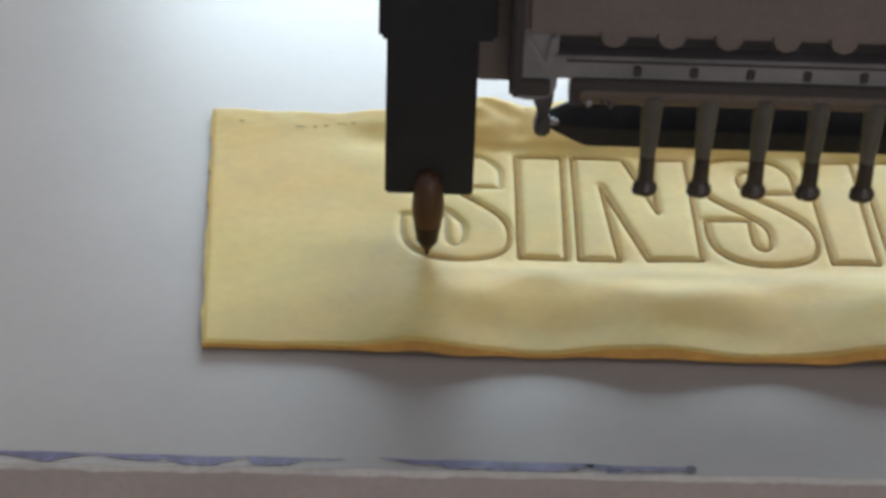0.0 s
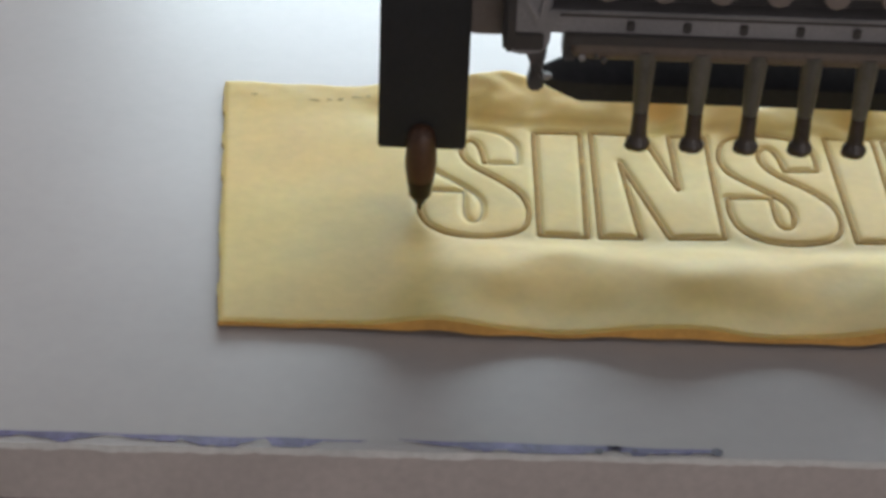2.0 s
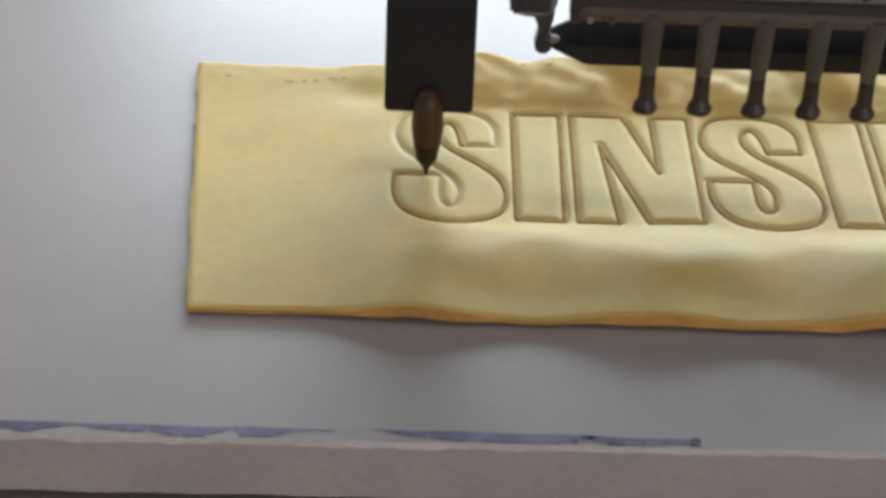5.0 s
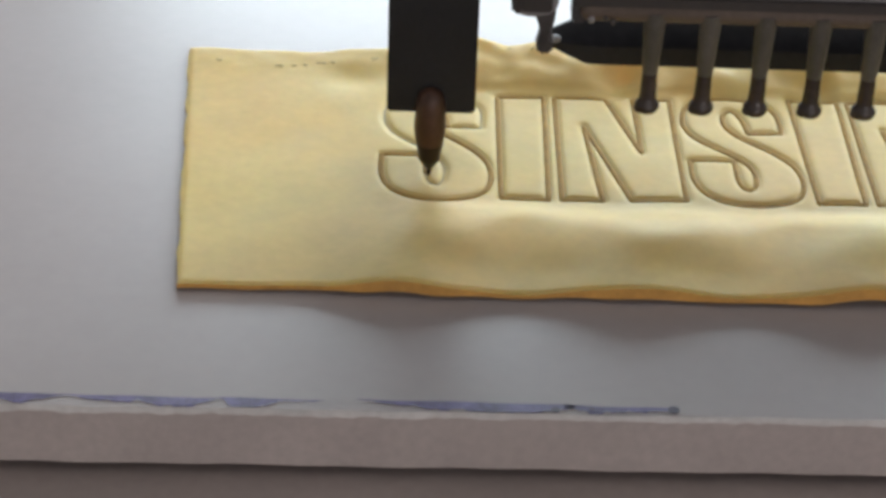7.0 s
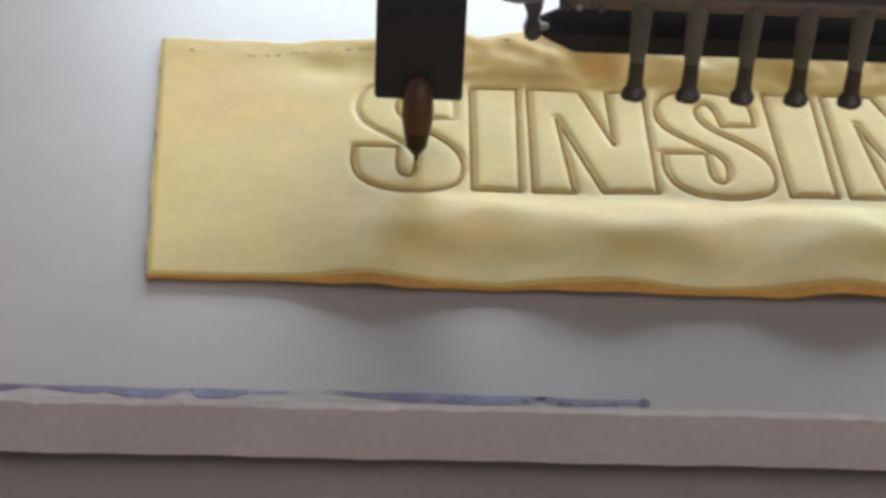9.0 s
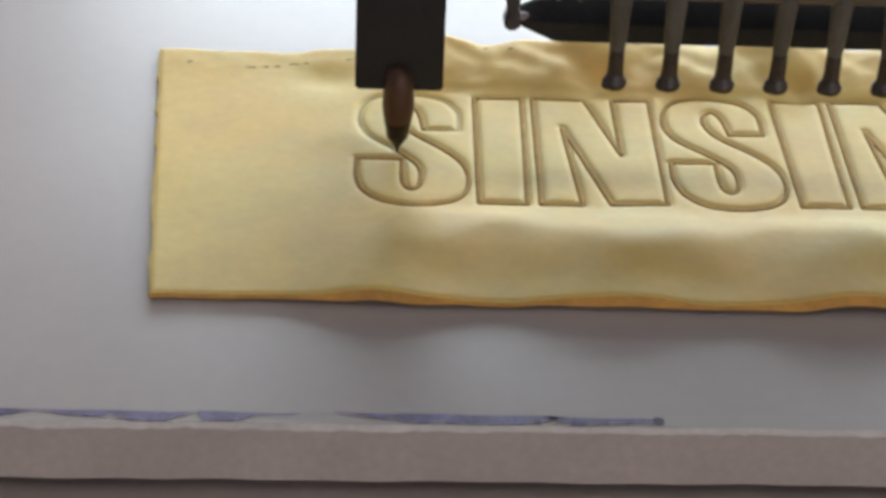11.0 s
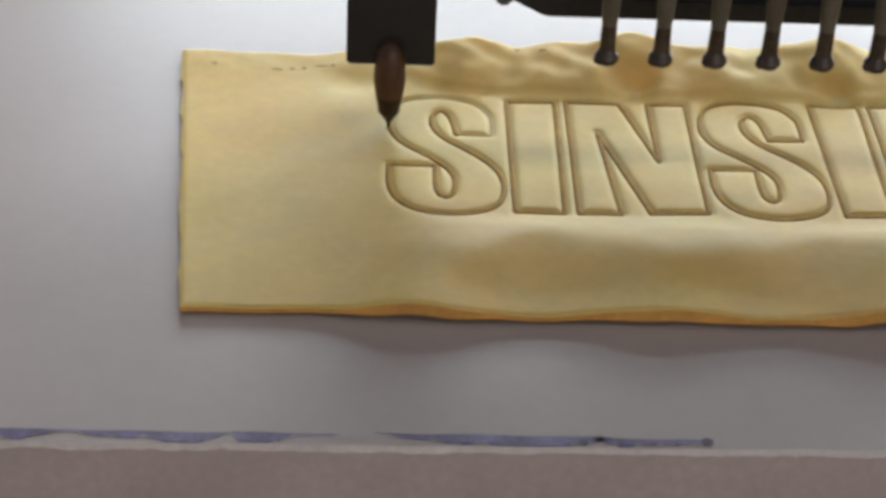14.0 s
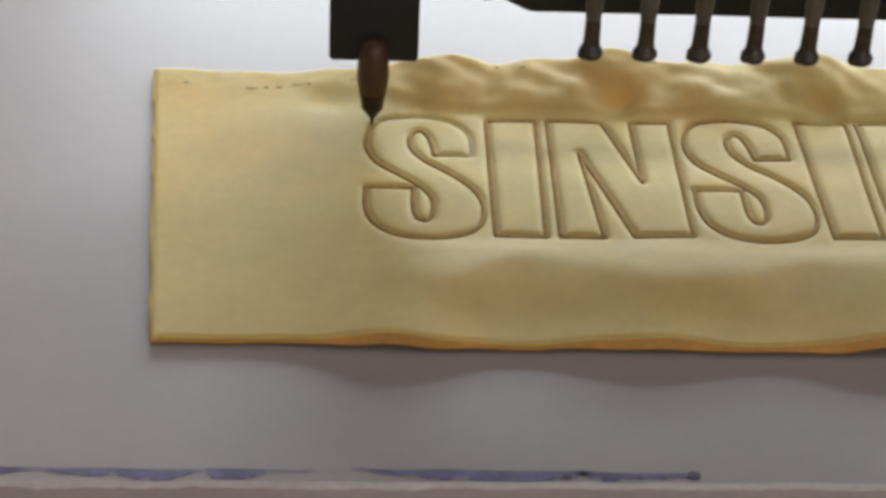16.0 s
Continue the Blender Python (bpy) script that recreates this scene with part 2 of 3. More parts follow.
def white_board():
    ob = thing("white_board", "white pressed board with a worn front edge and violet pen marks", "board")
    bm = bmesh.new()
    xs = [-0.30 + 0.0016 * k for k in range(313)]
    back = 0.34
    front_t = [bm.verts.new((x, edge_y(x) + 0.0007, BOARD_TOP)) for x in xs]
    back_t = [bm.verts.new((x, back, BOARD_TOP)) for x in xs]
    front_b = [bm.verts.new((x, edge_y(x) - 0.0003, BOARD_LOW)) for x in xs]
    back_b = [bm.verts.new((x, back, BOARD_LOW)) for x in xs]
    rng = random.Random(5)
    lip = [bm.verts.new((x, edge_y(x) - 0.0002, BOARD_TOP - 0.0006 - 0.0002 * math.sin(x * 330) * math.sin(x * 710 + 2) - 0.0005 * rng.random())) for x in xs]
    for k in range(len(xs) - 1):
        bm.faces.new((front_t[k], front_t[k + 1], back_t[k + 1], back_t[k]))
        f = bm.faces.new((lip[k], lip[k + 1], front_t[k + 1], front_t[k]))
        f.material_index = 2
        f = bm.faces.new((front_b[k], front_b[k + 1], lip[k + 1], lip[k]))
        f.material_index = 1
        bm.faces.new((back_b[k], back_b[k + 1], front_b[k + 1], front_b[k]))
        bm.faces.new((back_t[k], back_t[k + 1], back_b[k + 1], back_b[k]))
    for k in (0, -1):
        bm.faces.new((front_t[k], back_t[k], back_b[k], front_b[k], lip[k]))
    bmesh.ops.recalc_face_normals(bm, faces=bm.faces)
    panel = new("panel", mesh_of(bm, [BOARD, BOARD_SIDE, WORN], crease=8))
    panel.parent = ob
    for y in (-0.055, 0.12, 0.30):
        part("runner", block((-0.27, y - 0.012, TABLE_TOP), (0.17, y + 0.012, BOARD_LOW), 0.0004), BOARD_SIDE, ob, "flat runner under the board")
    z = BOARD_TOP + 0.00015

    def stroke(x0, x1, top0, top1, thick, seed):
        """A pen line ruled along the edge: straight above, ragged below where the board's edge is chipped."""
        rng = random.Random(seed)
        bm, prev, n = bmesh.new(), None, 90
        for k in range(n + 1):
            u = k / n
            x = x0 + (x1 - x0) * u
            upper = edge_y(x) + top0 + (top1 - top0) * u + 0.00006 * rng.uniform(-1, 1)
            rag = 1 + 0.14 * math.sin(u * 31 + seed) + 0.10 * math.sin(u * 67 + 2 * seed) + 0.08 * rng.uniform(-1, 1)
            cur = (bm.verts.new((x, upper, z)), bm.verts.new((x, max(edge_y(x) + 0.0008, upper - max(0.0001, thick(u) * rag)), z)))
            if prev:
                bm.faces.new((prev[0], prev[1], cur[1], cur[0]))
            prev = cur
        return bm

    def blots(*spots):
        """A stroke's thickness along its run: a thin line with fuller places (where, width, how much)."""
        return lambda u: (0.0004 + sum(a * math.exp(-(((u - c) / w) ** 2)) for c, w, a in spots)) * min(1, 9 * u + 0.2, 9 * (1 - u) + 0.2)

    part("pen_mark", stroke(-0.130, -0.0715, 0.0046, 0.0040, blots((0.2, 0.2, 0.0020), (0.55, 0.12, 0.0018), (0.83, 0.12, 0.0022)), 1), INK, ob, "faded violet pen stroke")
    part("pen_mark", stroke(-0.0735, -0.0420, 0.0042, 0.0036, blots((0.35, 0.2, 0.0014), (0.72, 0.18, 0.0028)), 2), INK, ob, "faded violet pen stroke")
    part("pen_mark", stroke(-0.0425, -0.0225, 0.0038, 0.0036, blots((0.30, 0.18, 0.0030), (0.1, 0.2, 0.0014)), 5), INK, ob, "faded violet pen stroke")
    part("pen_mark", stroke(-0.0165, 0.0275, 0.0042, 0.0034, blots((0.42, 0.24, 0.0022), (0.75, 0.2, 0.0028)), 3), INK, ob, "broad violet pen stroke")
    part("pen_mark", stroke(0.0225, 0.0455, 0.0036, 0.0031, blots((0.28, 0.14, 0.0014), (0.6, 0.4, 0.0012)), 4), INK, ob, "thin violet pen stroke")
    for x, r in ((0.0452, 0.0012), (0.0222, 0.0009), (0.0292, 0.0005)):
        bm = bmesh.new()
        bmesh.ops.create_circle(bm, cap_ends=True, segments=14, radius=r, matrix=Matrix.Translation((x, edge_y(x) + (0.0017 if x < 0.025 else 0.0024), z + 0.0001)))
        part("pen_dot", bm, INK_DARK, ob, "dark ink dot")
    return ob


board = white_board()


# ---- the leather and its lettering, in millimetres ----
def smooth_path(points, step=0.4):
    """A closed line through points (x, y, corner), rounded except at corners, sampled at even steps."""
    n, out = len(points), []
    for k in range(n):
        p0, p1, p2, p3 = (points[(k + j) % n] for j in (-1, 0, 1, 2))
        a, b = np.array(p1[:2]), np.array(p2[:2])
        ta = (b - a) if p1[2] else (b - np.array(p0[:2])) / 2
        tb = (b - a) if p2[2] else (np.array(p3[:2]) - a) / 2
        m = max(2, int(np.linalg.norm(b - a) / step))
        for j in range(m):
            u = j / m
            out.append(a * (2 * u**3 - 3 * u**2 + 1) + ta * (u**3 - 2 * u**2 + u) + b * (3 * u**2 - 2 * u**3) + tb * (u**3 - u**2))
    return np.array(out)


S_SHAPE = [(-14.3, 24.5, 0), (-13.4, 30, 0), (-10.6, 34, 0), (-3, 35.9, 0), (4.6, 34, 0), (8.2, 29.5, 0), (8.9, 25, 0), (8.7, 19.5, 1),
           (0.9, 19.3, 1), (0.2, 25, 0), (-0.9, 28.6, 0), (-2.6, 29.9, 0), (-4.4, 27.5, 0), (-4.3, 22.5, 0), (-1.4, 17.2, 0), (5.6, 10.2, 0),
           (9.8, 4, 0), (10.9, -3, 0), (9.2, -9.2, 0), (4.7, -12.5, 0), (-1.9, -13.6, 0), (-8.4, -11.9, 0), (-12.4, -8, 0), (-14.2, -2, 0),
           (-14.3, 6.1, 1), (-4, 6.2, 1), (-3.9, -3.2, 0), (-2.4, -6.6, 0), (-0.4, -5.3, 0), (0.2, 0, 0), (-0.8, 4, 0), (-4, 8.3, 0), (-11.2, 15.4, 0), (-13.6, 20, 0)]
I_SHAPE = [(12.9, 35.1, 1), (24.2, 35.6, 1), (23.7, -11.6, 1), (13.0, -11.6, 1)]
N_SHAPE = [(26.8, 35.9, 1), (39.2, 35.6, 1), (46.2, 10.2, 1), (45.9, 35.6, 1), (54.8, 35.9, 1), (54.8, -10.5, 1), (42.4, -11, 1), (33.2, 22, 1), (35.9, -11.5, 1), (26.7, -11.6, 1)]


def shifted(shape, dx, dy):
    return [(x + dx, y + dy, c) for x, y, c in shape]


S_PATH = smooth_path(S_SHAPE)
LETTERS = [S_PATH, smooth_path(I_SHAPE), smooth_path(N_SHAPE), smooth_path(shifted(S_SHAPE, 71.5, 1.4)),
           smooth_path([(84.1, 37.4, 1), (96.0, 37.7, 1), (95.4, -10.0, 1), (84.8, -10.2, 1)]), smooth_path(shifted(N_SHAPE, 71.6, 1.6))]


def near(path, X, Y):
    """The distance of each point of the grid from a closed line."""
    best = np.full(X.shape, 1e9)
    for x, y in path:
        np.minimum(best, (X - x) ** 2 + (Y - y) ** 2, out=best)
    return np.sqrt(best)


def hump(v, centre, wide):
    return np.exp(-(((v - centre) / wide) ** 2))


def ease(v, a, b):
    u = np.clip((v - a) / (b - a), 0, 1)
    return u * u * (3 - 2 * u)


def swell(X, Y):
    """The height of the leather without its stitched grooves: lifted along the front, gathered in folds behind the letters."""
    front = ease(-Y, 16, 48)
    lift = 2.6 * hump(X, -8, 13) + 2.2 * hump(X, 41, 15) + 3.2 * hump(X, 91, 17) + 2.6 * hump(X, 140, 16) + 0.25
    z = front * lift
    rise = np.clip((Y - 36.6) / (18.5 + 1.5 * np.sin(X * 0.15 + 1)), 0, 1)
    back = (1 - (1 - rise) ** 1.35) * ease(Y, 36.6, 41 + 9 * (1 - ease(X, -16, 3)))
    fold = 0.3 + 0.9 * hump(X, -19, 9) + 5.6 * hump(X, 4, 12) + 3.0 * hump(X, 24, 8) + 7.0 * hump(X, 44, 13) + 3.6 * hump(X, 66, 10) + 6.4 * hump(X, 90, 13) + 5.4 * hump(X, 125, 18)
    z = z + back * fold
    # creases down the faces of the folds
    crease = 1.5 * hump(X + 0.35 * (Y - 45), 38, 3.2) + 1.2 * hump(X - 0.3 * (Y - 45), 55, 3.5) + 1.0 * hump(X - 0.2 * (Y - 45), 14, 3) + 1.3 * hump(X + 0.3 * (Y - 45), 82, 3.2) + 1.1 * hump(X, 100, 3.5) + 0.8 * hump(X + 0.4 * (Y - 45), -4, 3)
    z = z - 0.45 * ease(Y, 38, 44) * (1 - 0.8 * ease(Y, 49, 57)) * crease
    # hollows drawn in above the stitching
    z = z - 3.2 * hump(X, 44 + 0.4 * (Y - 41), 5.0) * hump(Y, 42.5, 4.6) - 3.0 * hump(X, 92, 5) * hump(Y, 41.5, 3.6) - 0.4 * hump(X, 5, 8) * hump(Y, 40, 3) + 0.8 * hump(X, 24, 7) * hump(Y, 43, 4) + 0.8 * hump(X, 68, 8) * hump(Y, 44, 4)
    # gathers that run out from the stitching
    z = z + ease(Y, 34, 40) * (1 - ease(Y, 46, 54)) * 0.28 * np.sin(X * 0.42 + 0.6 * np.sin(X * 0.13)) * ease(X, -20, 4)
    z = z + ease(-Y, 12, 20) * (1 - ease(-Y, 30, 44)) * (0.9 * hump(X, 2, 10) + 0.8 * hump(X, 50, 14) + 0.9 * hump(X, 96, 14) + 0.5 * hump(X, 24, 8))
    # broad unevenness
    z = z + 0.12 * np.sin(X * 0.07 + 0.8 * np.sin(Y * 0.09)) * np.sin(Y * 0.13 - X * 0.02) + 0.05 * np.sin(X * 0.31 - Y * 0.12) * np.sin(Y * 0.23 + 0.7)
    # fine wrinkles on the gathered leather, and a ridge below the letters from which it falls to the front
    lumps = np.sin(X * 0.36 + 1.2 * np.sin(Y * 0.21 + X * 0.07)) * np.sin(Y * 0.36 - 0.9 * np.sin(X * 0.16)) + 0.3 * np.sin(X * 0.62 + Y * 0.4 + 1.5 * np.sin(X * 0.17)) * np.sin(Y * 0.6 - X * 0.2)
    z = z + 0.22 * ease(Y, 39, 46) * ease(X, -26, -6) * lumps
    wrinkle = np.sin(X * 0.37 + 1.7 * np.sin(Y * 0.23)) * np.sin(Y * 0.42 + 1.3 * np.sin(X * 0.13)) + 0.3 * np.sin(X * 0.9 - Y * 0.5 + 2 * np.sin(X * 0.11 + Y * 0.2))
    z = z + 0.14 * ease(Y, 38, 45) * ease(X, -30, 0) * wrinkle + 0.08 * ease(Y, 44, 48) * wrinkle
    crest = 20 + 4.5 * (1 + np.sin((X - 37) * 0.117 + 0.5 * np.sin(X * 0.05))) + 1.0 * np.sin(X * 0.31)
    z = z + (2.5 + 0.5 * np.sin(X * 0.13 + 1)) * ease(X, -26, 22) * ease(-Y, 12.5, crest + 5) * (1 - ease(-Y, crest - 2, 49))
    # a shallow dent beside the unfinished letter
    z = z - 0.7 * hump(X, -23, 7) * hump(Y, 42, 6)
    return z


def grooves(X, Y):
    z = np.zeros(X.shape)
    for k, path in enumerate(LETTERS):
        box = (X > path[:, 0].min() - 9) & (X < path[:, 0].max() + 9) & (Y > path[:, 1].min() - 9) & (Y < path[:, 1].max() + 9)
        dist = near(path, X[box], Y[box])
        deep = 0.55 if k == 0 else 0.68
        z[box] += -deep * np.exp(-((dist / 0.9) ** 2)) - 0.12 * deep * np.exp(-((dist / 2.2) ** 2))
    return z


def leather_grid():
    nx, ny = 470, 196
    u, v = np.meshgrid(np.linspace(0, 1, nx), np.linspace(0, 1, ny))
    left = -55.3 - 8.9 * v
    front = -49.7 - 0.5 * ease(u, 0.1, 0.3) + 1.3 * ease(u, 0.35, 0.7) + 0.4 * np.sin(u * 21) + 0.15 * np.sin(u * 77)
    back = 56.0 + 0.022 * (u * 250 - 64) + 0.5 * np.sin(u * 33 + 1) + 0.3 * np.sin(u * 90)
    X = left + u * (186 - left) + (0.22 * np.sin(v * 31 + 2 * np.sin(v * 9)) + 0.10 * np.sin(v * 83 + 1)) * (1 - u) ** 60
    Y = front + v * (back - front)
    base = swell(X, Y)
    # the cut edges are rounded over
    rim = np.minimum(np.minimum(X - left, 186 - X), np.minimum(Y - front, back - Y))
    return X, Y, base + grooves(X, Y) - 0.35 * np.exp(-((rim / 0.6) ** 2)), base


def leather_patch():
    ob = thing("leather_patch", "soft yellow leather strip with stitched outline lettering on the board", "leather")
    X, Y, top, base = leather_grid()
    ny, nx = X.shape
    low = np.maximum(base - 1.4 - 1.6 * ease(base, 0.5, 2.5) * ease(-Y, 20, 40), BOARD_TOP * 1000 + 0.05)
    verts = np.concatenate([np.stack([X, Y, top], -1).reshape(-1, 3), np.stack([X, Y, low], -1).reshape(-1, 3)]) / 1000
    idx = np.arange(nx * ny).reshape(ny, nx)
    quads = np.stack([idx[:-1, :-1], idx[:-1, 1:], idx[1:, 1:], idx[1:, :-1]], -1).reshape(-1, 4)
    under = quads[:, ::-1] + nx * ny
    rim = np.concatenate([idx[0, :], idx[1:, -1], idx[-1, ::-1][1:], idx[::-1, 0][1:]])
    sides = np.stack([rim[:-1], rim[:-1] + nx * ny, rim[1:] + nx * ny, rim[1:]], -1)
    faces = np.concatenate([quads, under, sides])
    me = bpy.data.meshes.new("leather")
    me.from_pydata(verts.tolist(), [], faces.tolist())
    me.materials.append(LEATHER)
    me.materials.append(RAW_EDGE)
    slot = np.zeros(len(faces), dtype=np.int32)
    slot[len(quads):] = 1
    me.polygons.foreach_set("material_index", slot)
    me.shade_smooth()
    me.set_sharp_from_angle(angle=radians(50))
    hide = new("hide", me)
    hide.parent = ob
    return ob


leather = leather_patch()


def heights(points):
    X, Y = points[:, :1], points[:, 1:2]
    return (swell(X, Y) + grooves(X, Y))[:, 0]


def thread_run(path, radius, lift, pitch=0, sides=6):
    """A thread laid along a line in its groove; with a pitch it is drawn in at every stitch hole."""
    z = heights(path)
    n = len(path)
    length = np.concatenate([[0], np.cumsum(np.linalg.norm(np.diff(path, axis=0), axis=1))])
    verts, faces = [], []
    for k in range(n):
        tan = path[(k + 1) % n] - path[k - 1]
        tan = tan / (np.linalg.norm(tan) + 1e-9)
        side = np.array([-tan[1], tan[0]])
        dip = 0.07 * abs(math.cos(math.pi * length[k] / pitch)) ** 3 if pitch else 0
        for j in range(sides):
            a = 2 * math.pi * j / sides
            q = path[k] + side * radius * math.cos(a)
            verts.append((q[0] / 1000, q[1] / 1000, (z[k] + lift - dip + radius * 0.7 * math.sin(a)) / 1000))
    for k in range(n):
        for j in range(sides):
            a, b = k * sides, ((k + 1) % n) * sides
            faces.append((a + j, a + (j + 1) % sides, b + (j + 1) % sides, b + j))
    me = bpy.data.meshes.new("thread")
    me.from_pydata(verts, [], faces)
    me.shade_smooth()
    return me


def lettering():
    for k, path in enumerate(LETTERS[1:]):
        me = thread_run(path, 0.68, 0.16, 2.4)
        me.materials.append(THREAD)
        ob = new("stitched_outline", me)
        ob.parent = leather
        tagged(ob, "brown stitched letter outline", kind="stuff")
    me = thread_run(S_PATH, 0.17, 0.04)
    me.materials.append(PENCIL)
    ob = new("guide_line", me)
    ob.parent = leather
    tagged(ob, "thin grey guide line of the unfinished letter")


lettering()


# ---- the machine's head ----
def machine_head():
    ob = thing("embroidery_machine", "dark embroidery machine head with black tool holder and presser feet", "machine", at=(0, 0, TABLE_TOP))
    lift = Matrix.Translation((0, 0, -TABLE_TOP))

    def piece(name, bm, mats, label="", parent=None):
        bmesh.ops.transform(bm, matrix=lift, verts=bm.verts)
        return part(name, bm, mats, parent or ob, label)

    # the holder and its pointed tool
    piece("tool_holder", block((-0.0098, 0.0004, 0.0152), (0.0099, 0.0205, 0.0546), 0.0005), BLACK, "square matt black tool holder")
    piece("holder_cap", block((-0.0115, -0.0020, 0.0543), (0.0138, 0.0235, 0.280), 0.0009), BLACK, "wider black block over the holder")
    body = [(0.0026, 0.0074), (0.0030, 0.0077), (0.0032, 0.0088), (0.0035, 0.0106), (0.0036, 0.0126), (0.0034, 0.0158), (0.0032, 0.0185), (0.0026, 0.0205), (0.0014, 0.0216), (0.0003, 0.0219)]
    clamp = piece("needle_clamp", lathe(body, n=32), BRONZE, "brown bullet-shaped needle clamp")
    cone = [(0.0005, 0.0009), (0.0009, 0.0014), (0.0014, 0.0022), (0.0021, 0.0033), (0.0025, 0.0038), (0.00255, 0.0048), (0.0027, 0.0056), (0.0028, 0.0062), (0.0029, 0.0068), (0.0031, 0.0076), (0.0031, 0.0079), (0.0020, 0.0082)]
    piece("cone", lathe(cone, n=28), NEEDLE, "blackened pointed end", clamp)
    piece("needle", lathe([(0.00008, -0.0014), (0.00034, -0.0006), (0.0005, 0.0006), (0.0006, 0.0024)], n=14), NEEDLE, "thin dark needle")

    # the needle case with its rail
    x1 = 0.300
    piece("needle_case", block((0.0190, -0.0060, 0.0580), (x1, 0.030, 0.300), 0.0016), CASE, "brown-grey cast needle case")
    # solid dark strips here stand in for the shade under case and rail
    piece("gap_shade", block((0.0262, 0.0010, 0.0520), (x1, 0.020, 0.0584), 0.0003), SHADE, "dark strip painted as shade under the case")
    piece("rail", prism([(0.0255, 0.0472), (x1, 0.0472), (x1, 0.0526), (0.0285, 0.0532), (0.0255, 0.0522)], -0.0035, 0.008), STEEL, "dull steel guide rail with screw holes")
    piece("rail_lip", block((0.0262, -0.0050, 0.0526), (x1, 0.004, 0.0534), 0.0003), STEEL, "bright upper lip of the rail")
    piece("groove_shade", block((0.0285, -0.0038, 0.0514), (x1, 0.002, 0.0526), 0.0001), SHADE, "dark strip painted as shade in the groove under the lip")
    piece("shadow_strip", block((0.0300, -0.0046, 0.0450), (x1, 0.010, 0.0477), 0.0003), SHADE, "dark strip painted as shade between rail and bar")
    piece("foot_bar", lathe([(0.0010, 0.0315), (0.0020, 0.0322), (0.0025, 0.0335), (0.0025, x1)], axis="x", n=20, at=(0, -0.0025, 0.0437)), BROWN_BAR, "brown bar that carries the presser feet")
    for k in range(9):
        x = 0.0438 + 0.0121 * k
        # no real hole: a proud block whose dark colour gives the hole's shade
        piece("screw_hole_shade", block((x - 0.0009, -0.0040, 0.0483), (x + 0.0009, -0.0010, 0.0508), 0.0003), SHADE)
        xt = 0.0382 + 0.0121 * k
        piece("thread_guide", lathe([(0.0022, -0.0056), (0.0028, -0.0055), (0.0030, -0.0050), (0.0030, 0.0020)], axis="y", n=20, at=(xt, 0, 0.0588)), CASE, "round guide tab under the case")
    # left end bracket, its hook and the plate to the holder
    piece("link_plate", prism([(0.0098, 0.0430), (0.0178, 0.0430), (0.0178, 0.280), (0.0098, 0.280)], 0.003, 0.012), CASE, "grey plate between holder and case")
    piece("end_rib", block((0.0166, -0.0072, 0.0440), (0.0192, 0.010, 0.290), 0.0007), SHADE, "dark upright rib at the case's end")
    br = piece("end_bracket", prism([(0.0172, 0.0437), (0.0186, 0.0424), (0.0212, 0.0420), (0.0254, 0.0428), (0.0268, 0.0450), (0.0268, 0.0592), (0.0192, 0.0592), (0.0172, 0.0570)], -0.0042, 0.006), STEEL, "worn steel end bracket")
    # the slot's inner shade, painted as a dark block on the bracket
    piece("slot", block((0.0188, -0.0048, 0.0434), (0.0254, -0.0038, 0.0476), 0.0004), SHADE, "dark block painted as the shade in the bracket's slot", br)
    piece("gusset", prism([(0.0192, 0.0580), (0.0206, 0.0580), (0.0240, 0.0520), (0.0250, 0.0580), (0.0262, 0.0580), (0.0258, 0.0500), (0.0236, 0.0494)], -0.0052, -0.0040, 0.0003), STEEL, "ribs on the bracket", br)
    piece("hook", prism([(0.0214, 0.0446), (0.0262, 0.0446), (0.0264, 0.0420), (0.0257, 0.0392), (0.0254, 0.0372), (0.0262, 0.0360), (0.0264, 0.0344), (0.0257, 0.0331), (0.0244, 0.0326), (0.0231, 0.0329), (0.0224, 0.0340),
                          (0.0225, 0.0354), (0.0232, 0.0368), (0.0231, 0.0392), (0.0220, 0.0414)], -0.0036, 0.0012, 0.0006), BLUED, "small dark hook with a rounded end", br)
    piece("bar_pin", lathe([(0.0005, 0.0260), (0.0009, 0.0264), (0.0009, 0.0272), (0.0004, 0.0280)], axis="x", n=12, at=(0, 0.001, 0.0345)), STEEL, "short bright pin")
    piece("stop_block", block((0.0298, -0.0030, 0.0402), (0.0330, 0.004, 0.0470), 0.0006), BLUED, "small dark stop at the bar's end")
    # the black bar behind the feet
    # its flat lower face stands upright, the upper one leans back
    bm = bmesh.new()
    tip = [(0.0268, 0.25), (0.0274, 0.34), (0.0310, 0.66), (0.0345, 0.95), (0.0356, 1.0), (x1, 1.0)]
    section = [(-0.0009, 0.0228), (-0.0001, 0.0224), (0.0012, 0.0224), (0.0032, 0.0224), (0.0076, 0.0280), (0.0076, 0.0306), (0.0070, 0.0318), (0.0060, 0.0321), (0.0050, 0.0317), (-0.0003, 0.0281), (-0.0010, 0.0274)]
    rings = [[bm.verts.new((x, 0.0125 + y * (0.4 + 0.6 * f), 0.0283 + (z - 0.0283) * f)) for y, z in section] for x, f in tip]
    n = len(section)
    for a, b in zip(rings, rings[1:]):
        for k in range(n):
            bm.faces.new((a[k], a[(k + 1) % n], b[(k + 1) % n], b[k]))
    bm.faces.new(rings[0][::-1])
    bm.faces.new(rings[-1])
    bmesh.ops.recalc_face_normals(bm, faces=bm.faces)
    piece("black_bar", bm, BLACK_GLOSS, "black bar with a pointed end")
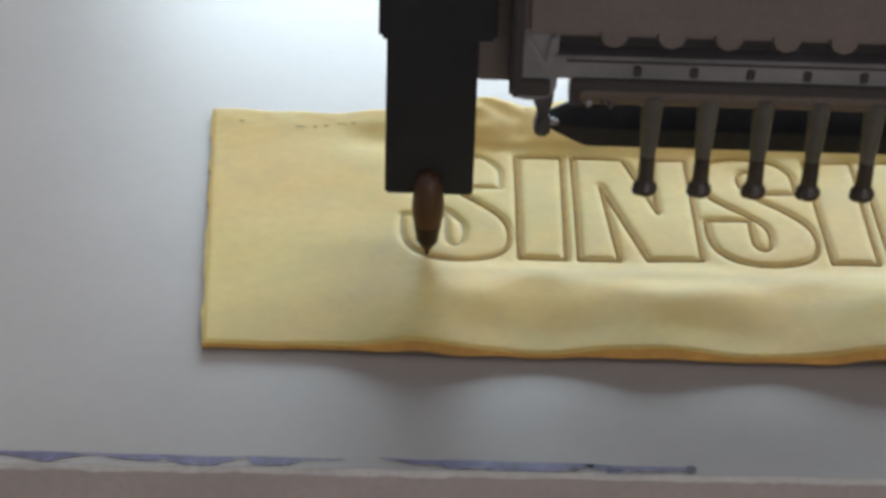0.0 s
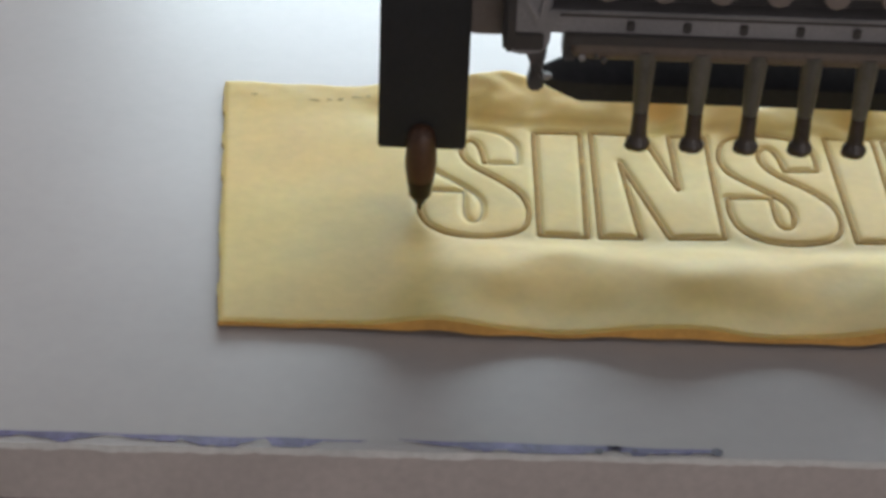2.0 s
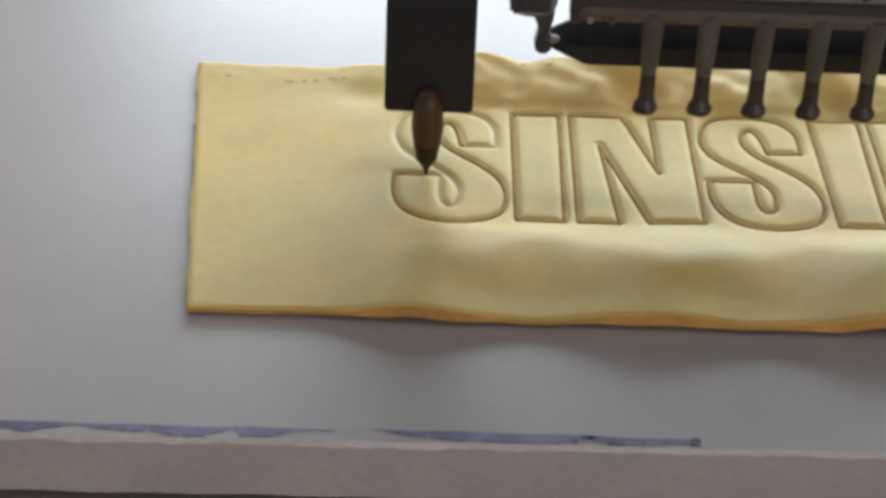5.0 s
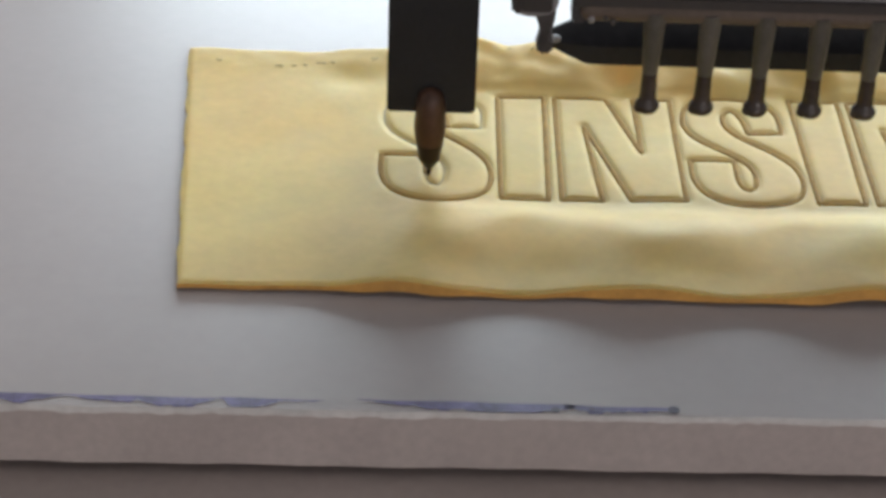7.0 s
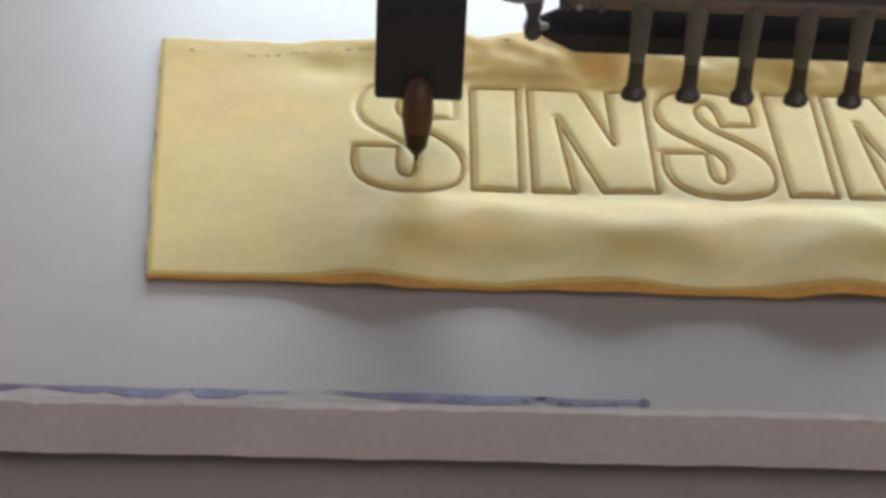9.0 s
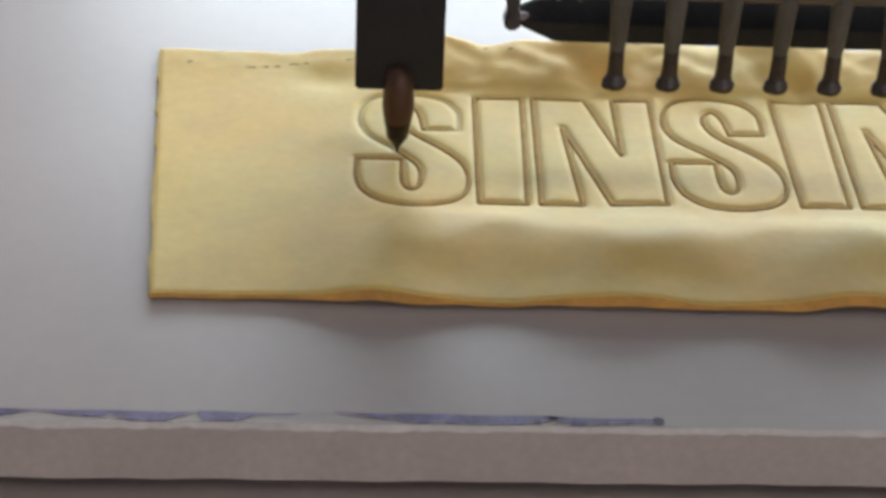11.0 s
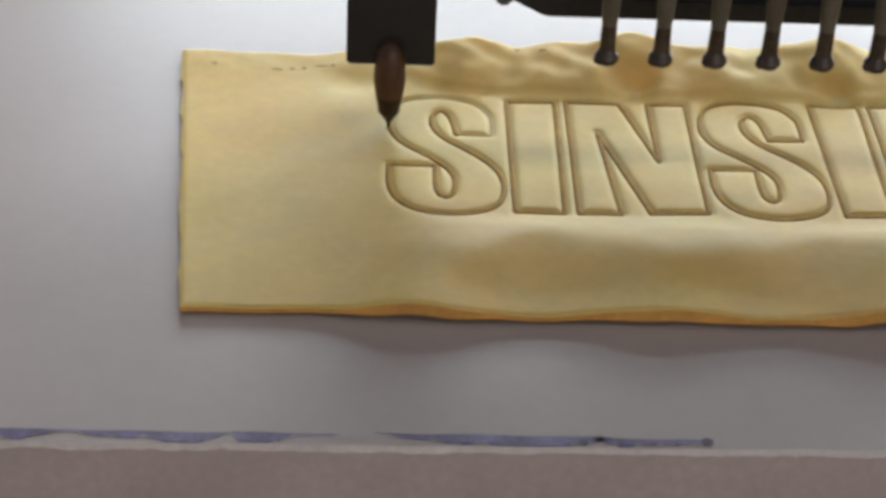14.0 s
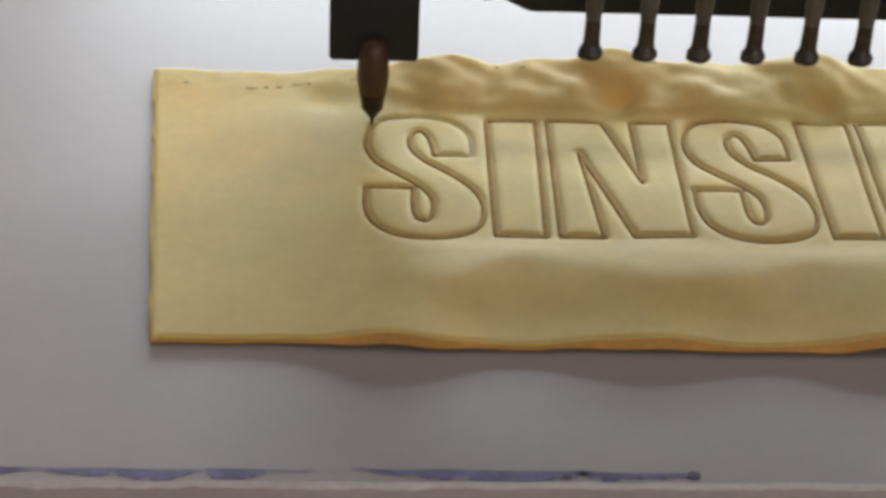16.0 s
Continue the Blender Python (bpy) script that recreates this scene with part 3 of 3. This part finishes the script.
    # presser feet
    foot = [(0.0014, 0.0196), (0.0023, 0.0198), (0.0027, 0.0204), (0.0028, 0.0211), (0.00255, 0.0218), (0.0021, 0.0224), (0.0019, 0.0232), (0.00185, 0.0245), (0.0018, 0.0268), (0.0017, 0.0290)]
    shaft = [(0.0016, 0.0270), (0.0017, 0.0290), (0.00185, 0.0310), (0.0021, 0.0350), (0.0024, 0.0400), (0.0026, 0.0440)]
    for k in range(8):
        x = 0.0477 + 0.0120 * k
        leg = piece("presser_foot", lathe(shaft, n=20, at=(x, -0.003, 0)), FOOT, "tapered steel presser foot")
        piece("sole", lathe(foot, n=22, at=(x, -0.0032, 0)), BOOT, "rounded dark brown boot of the foot", leg)
        piece("toe", lathe([(0.0008, 0.0197), (0.0015, 0.0199), (0.0017, 0.0205), (0.0014, 0.0212), (0.0006, 0.0216)], n=16, at=(x - 0.0013, -0.0036, 0)), BOOT, "rounded toe of the boot", leg)
    # the first screw's paler steel stands in for a glint of light
    for x, z, rad in ((0.0338, 0.0424, 0.0008), (0.0385, 0.0420, 0.0007), (0.0368, 0.0428, 0.0006)):
        piece("set_screw", lathe([(0.0003, -0.0056), (rad, -0.0054), (rad, -0.0050), (rad * 0.8, -0.0035)], axis="y", n=12, at=(x, 0, z)), STEEL if x < 0.035 else BLUED, "small set screw")
    # the column that carries the head beyond the board
    piece("column", block((0.262, -0.004, TABLE_TOP), (0.34, 0.09, 0.30), 0.004), CASE, "brown-grey machine column")
    return ob


machine_head()


# ---- stitches laid by the needle ----
def open_run(path, radius, lift, sides=6, taper=False):
    """A thread along an open line, closed at both ends."""
    z = heights(path)
    n = len(path)
    bm = bmesh.new()
    rings = []
    for k in range(n):
        tan = path[min(k + 1, n - 1)] - path[max(k - 1, 0)]
        tan = tan / (np.linalg.norm(tan) + 1e-9)
        side = np.array([-tan[1], tan[0]])
        end = min(k, n - 1 - k)
        r = radius * (0.85 if taper and end == 0 else 1)
        drop = 0.04 if taper and end == 0 else 0
        ring = []
        for j in range(sides):
            a = 2 * math.pi * j / sides
            q = path[k] + side * r * math.cos(a)
            ring.append(bm.verts.new((q[0] / 1000, q[1] / 1000, (z[k] + lift - drop + r * 0.7 * math.sin(a)) / 1000)))
        rings.append(ring)
    for a, b in zip(rings, rings[1:]):
        for j in range(sides):
            bm.faces.new((a[j], a[(j + 1) % sides], b[(j + 1) % sides], b[j]))
    bm.faces.new(rings[0][::-1])
    bm.faces.new(rings[-1])
    bmesh.ops.recalc_face_normals(bm, faces=bm.faces)
    return bm


def needle_marks():
    """Old needle holes along the back of the leather: short dark dents."""
    rng = random.Random(11)
    for x, y, length in ((-41, 46.6, 2.2), (-37.4, 47.2, 1.0), (-34.6, 47.6, 1.2), (-30.6, 48.6, 2.4), (-27.8, 49.0, 1.2), (-17.4, 50.4, 1.6), (-14.2, 50.4, 1.3), (-12.2, 50.2, 1.8), (-56, 48.6, 1.4), (22, 52.6, 1.6), (16, 53.4, 1.2), (53, 54.6, 1.8)):
        run = np.array([(x - length / 2 + length * k / 4, y + 0.15 * rng.uniform(-1, 1)) for k in range(5)])
        part("needle_mark", open_run(run, 0.45, -0.16, taper=True), NEEDLE_DENT, leather, "short dark old needle mark")


needle_marks()


def nearest(path, x, y):
    return int(np.argmin((path[:, 0] - x) ** 2 + (path[:, 1] - y) ** 2))


START = nearest(S_PATH, 0.9, 19.3)
AROUND = np.roll(S_PATH, -START, axis=0)


def needle_progress():
    """How far along the letter the needle has come, at small steps of time."""
    times = np.arange(0, 16.01, 0.05)
    drive = np.array(DRIVE)
    xs, ys = -np.interp(times, drive[:, 0], drive[:, 1]), -np.interp(times, drive[:, 0], drive[:, 2])
    at = nearest(AROUND, xs[0], ys[0])
    out = []
    for x, y in zip(xs, ys):
        span = AROUND[at:at + 14]
        at = min(at + nearest(span, x, y), len(AROUND) - 1)
        out.append(at)
    return times, np.array(out)


TIMES, PROGRESS = needle_progress()
part("stitched_outline", open_run(AROUND[:PROGRESS[0] + 1], 0.68, 0.16), THREAD, leather, "brown stitched letter outline, unfinished")
STITCHES = []
for k in range(PROGRESS[0], PROGRESS[-1], 5):
    run = AROUND[k:min(k + 6, PROGRESS[-1] + 1)]
    if len(run) > 2:
        STITCHES.append((part("stitch", open_run(run, 0.68, 0.16, taper=True), THREAD, leather), float(TIMES[np.argmax(PROGRESS >= min(k + 3, PROGRESS[-1]))])))


def motions():
    """Board and leather are driven together under the still needle; each stitch comes up through the leather as the needle passes."""
    rows = [(t, pose(x / 1000, y / 1000, 0)) for t, x, y in DRIVE]
    walk(board, rows)
    walk(leather, rows)
    below, laid = pose(0, 0, -0.0012), pose(0, 0, 0)
    for stitch, t in STITCHES:
        t = max(0.2, min(15.8, t))
        walk(stitch, [(0, below), (t - 0.1, below), (t, laid), (16.0, laid)])


motions()
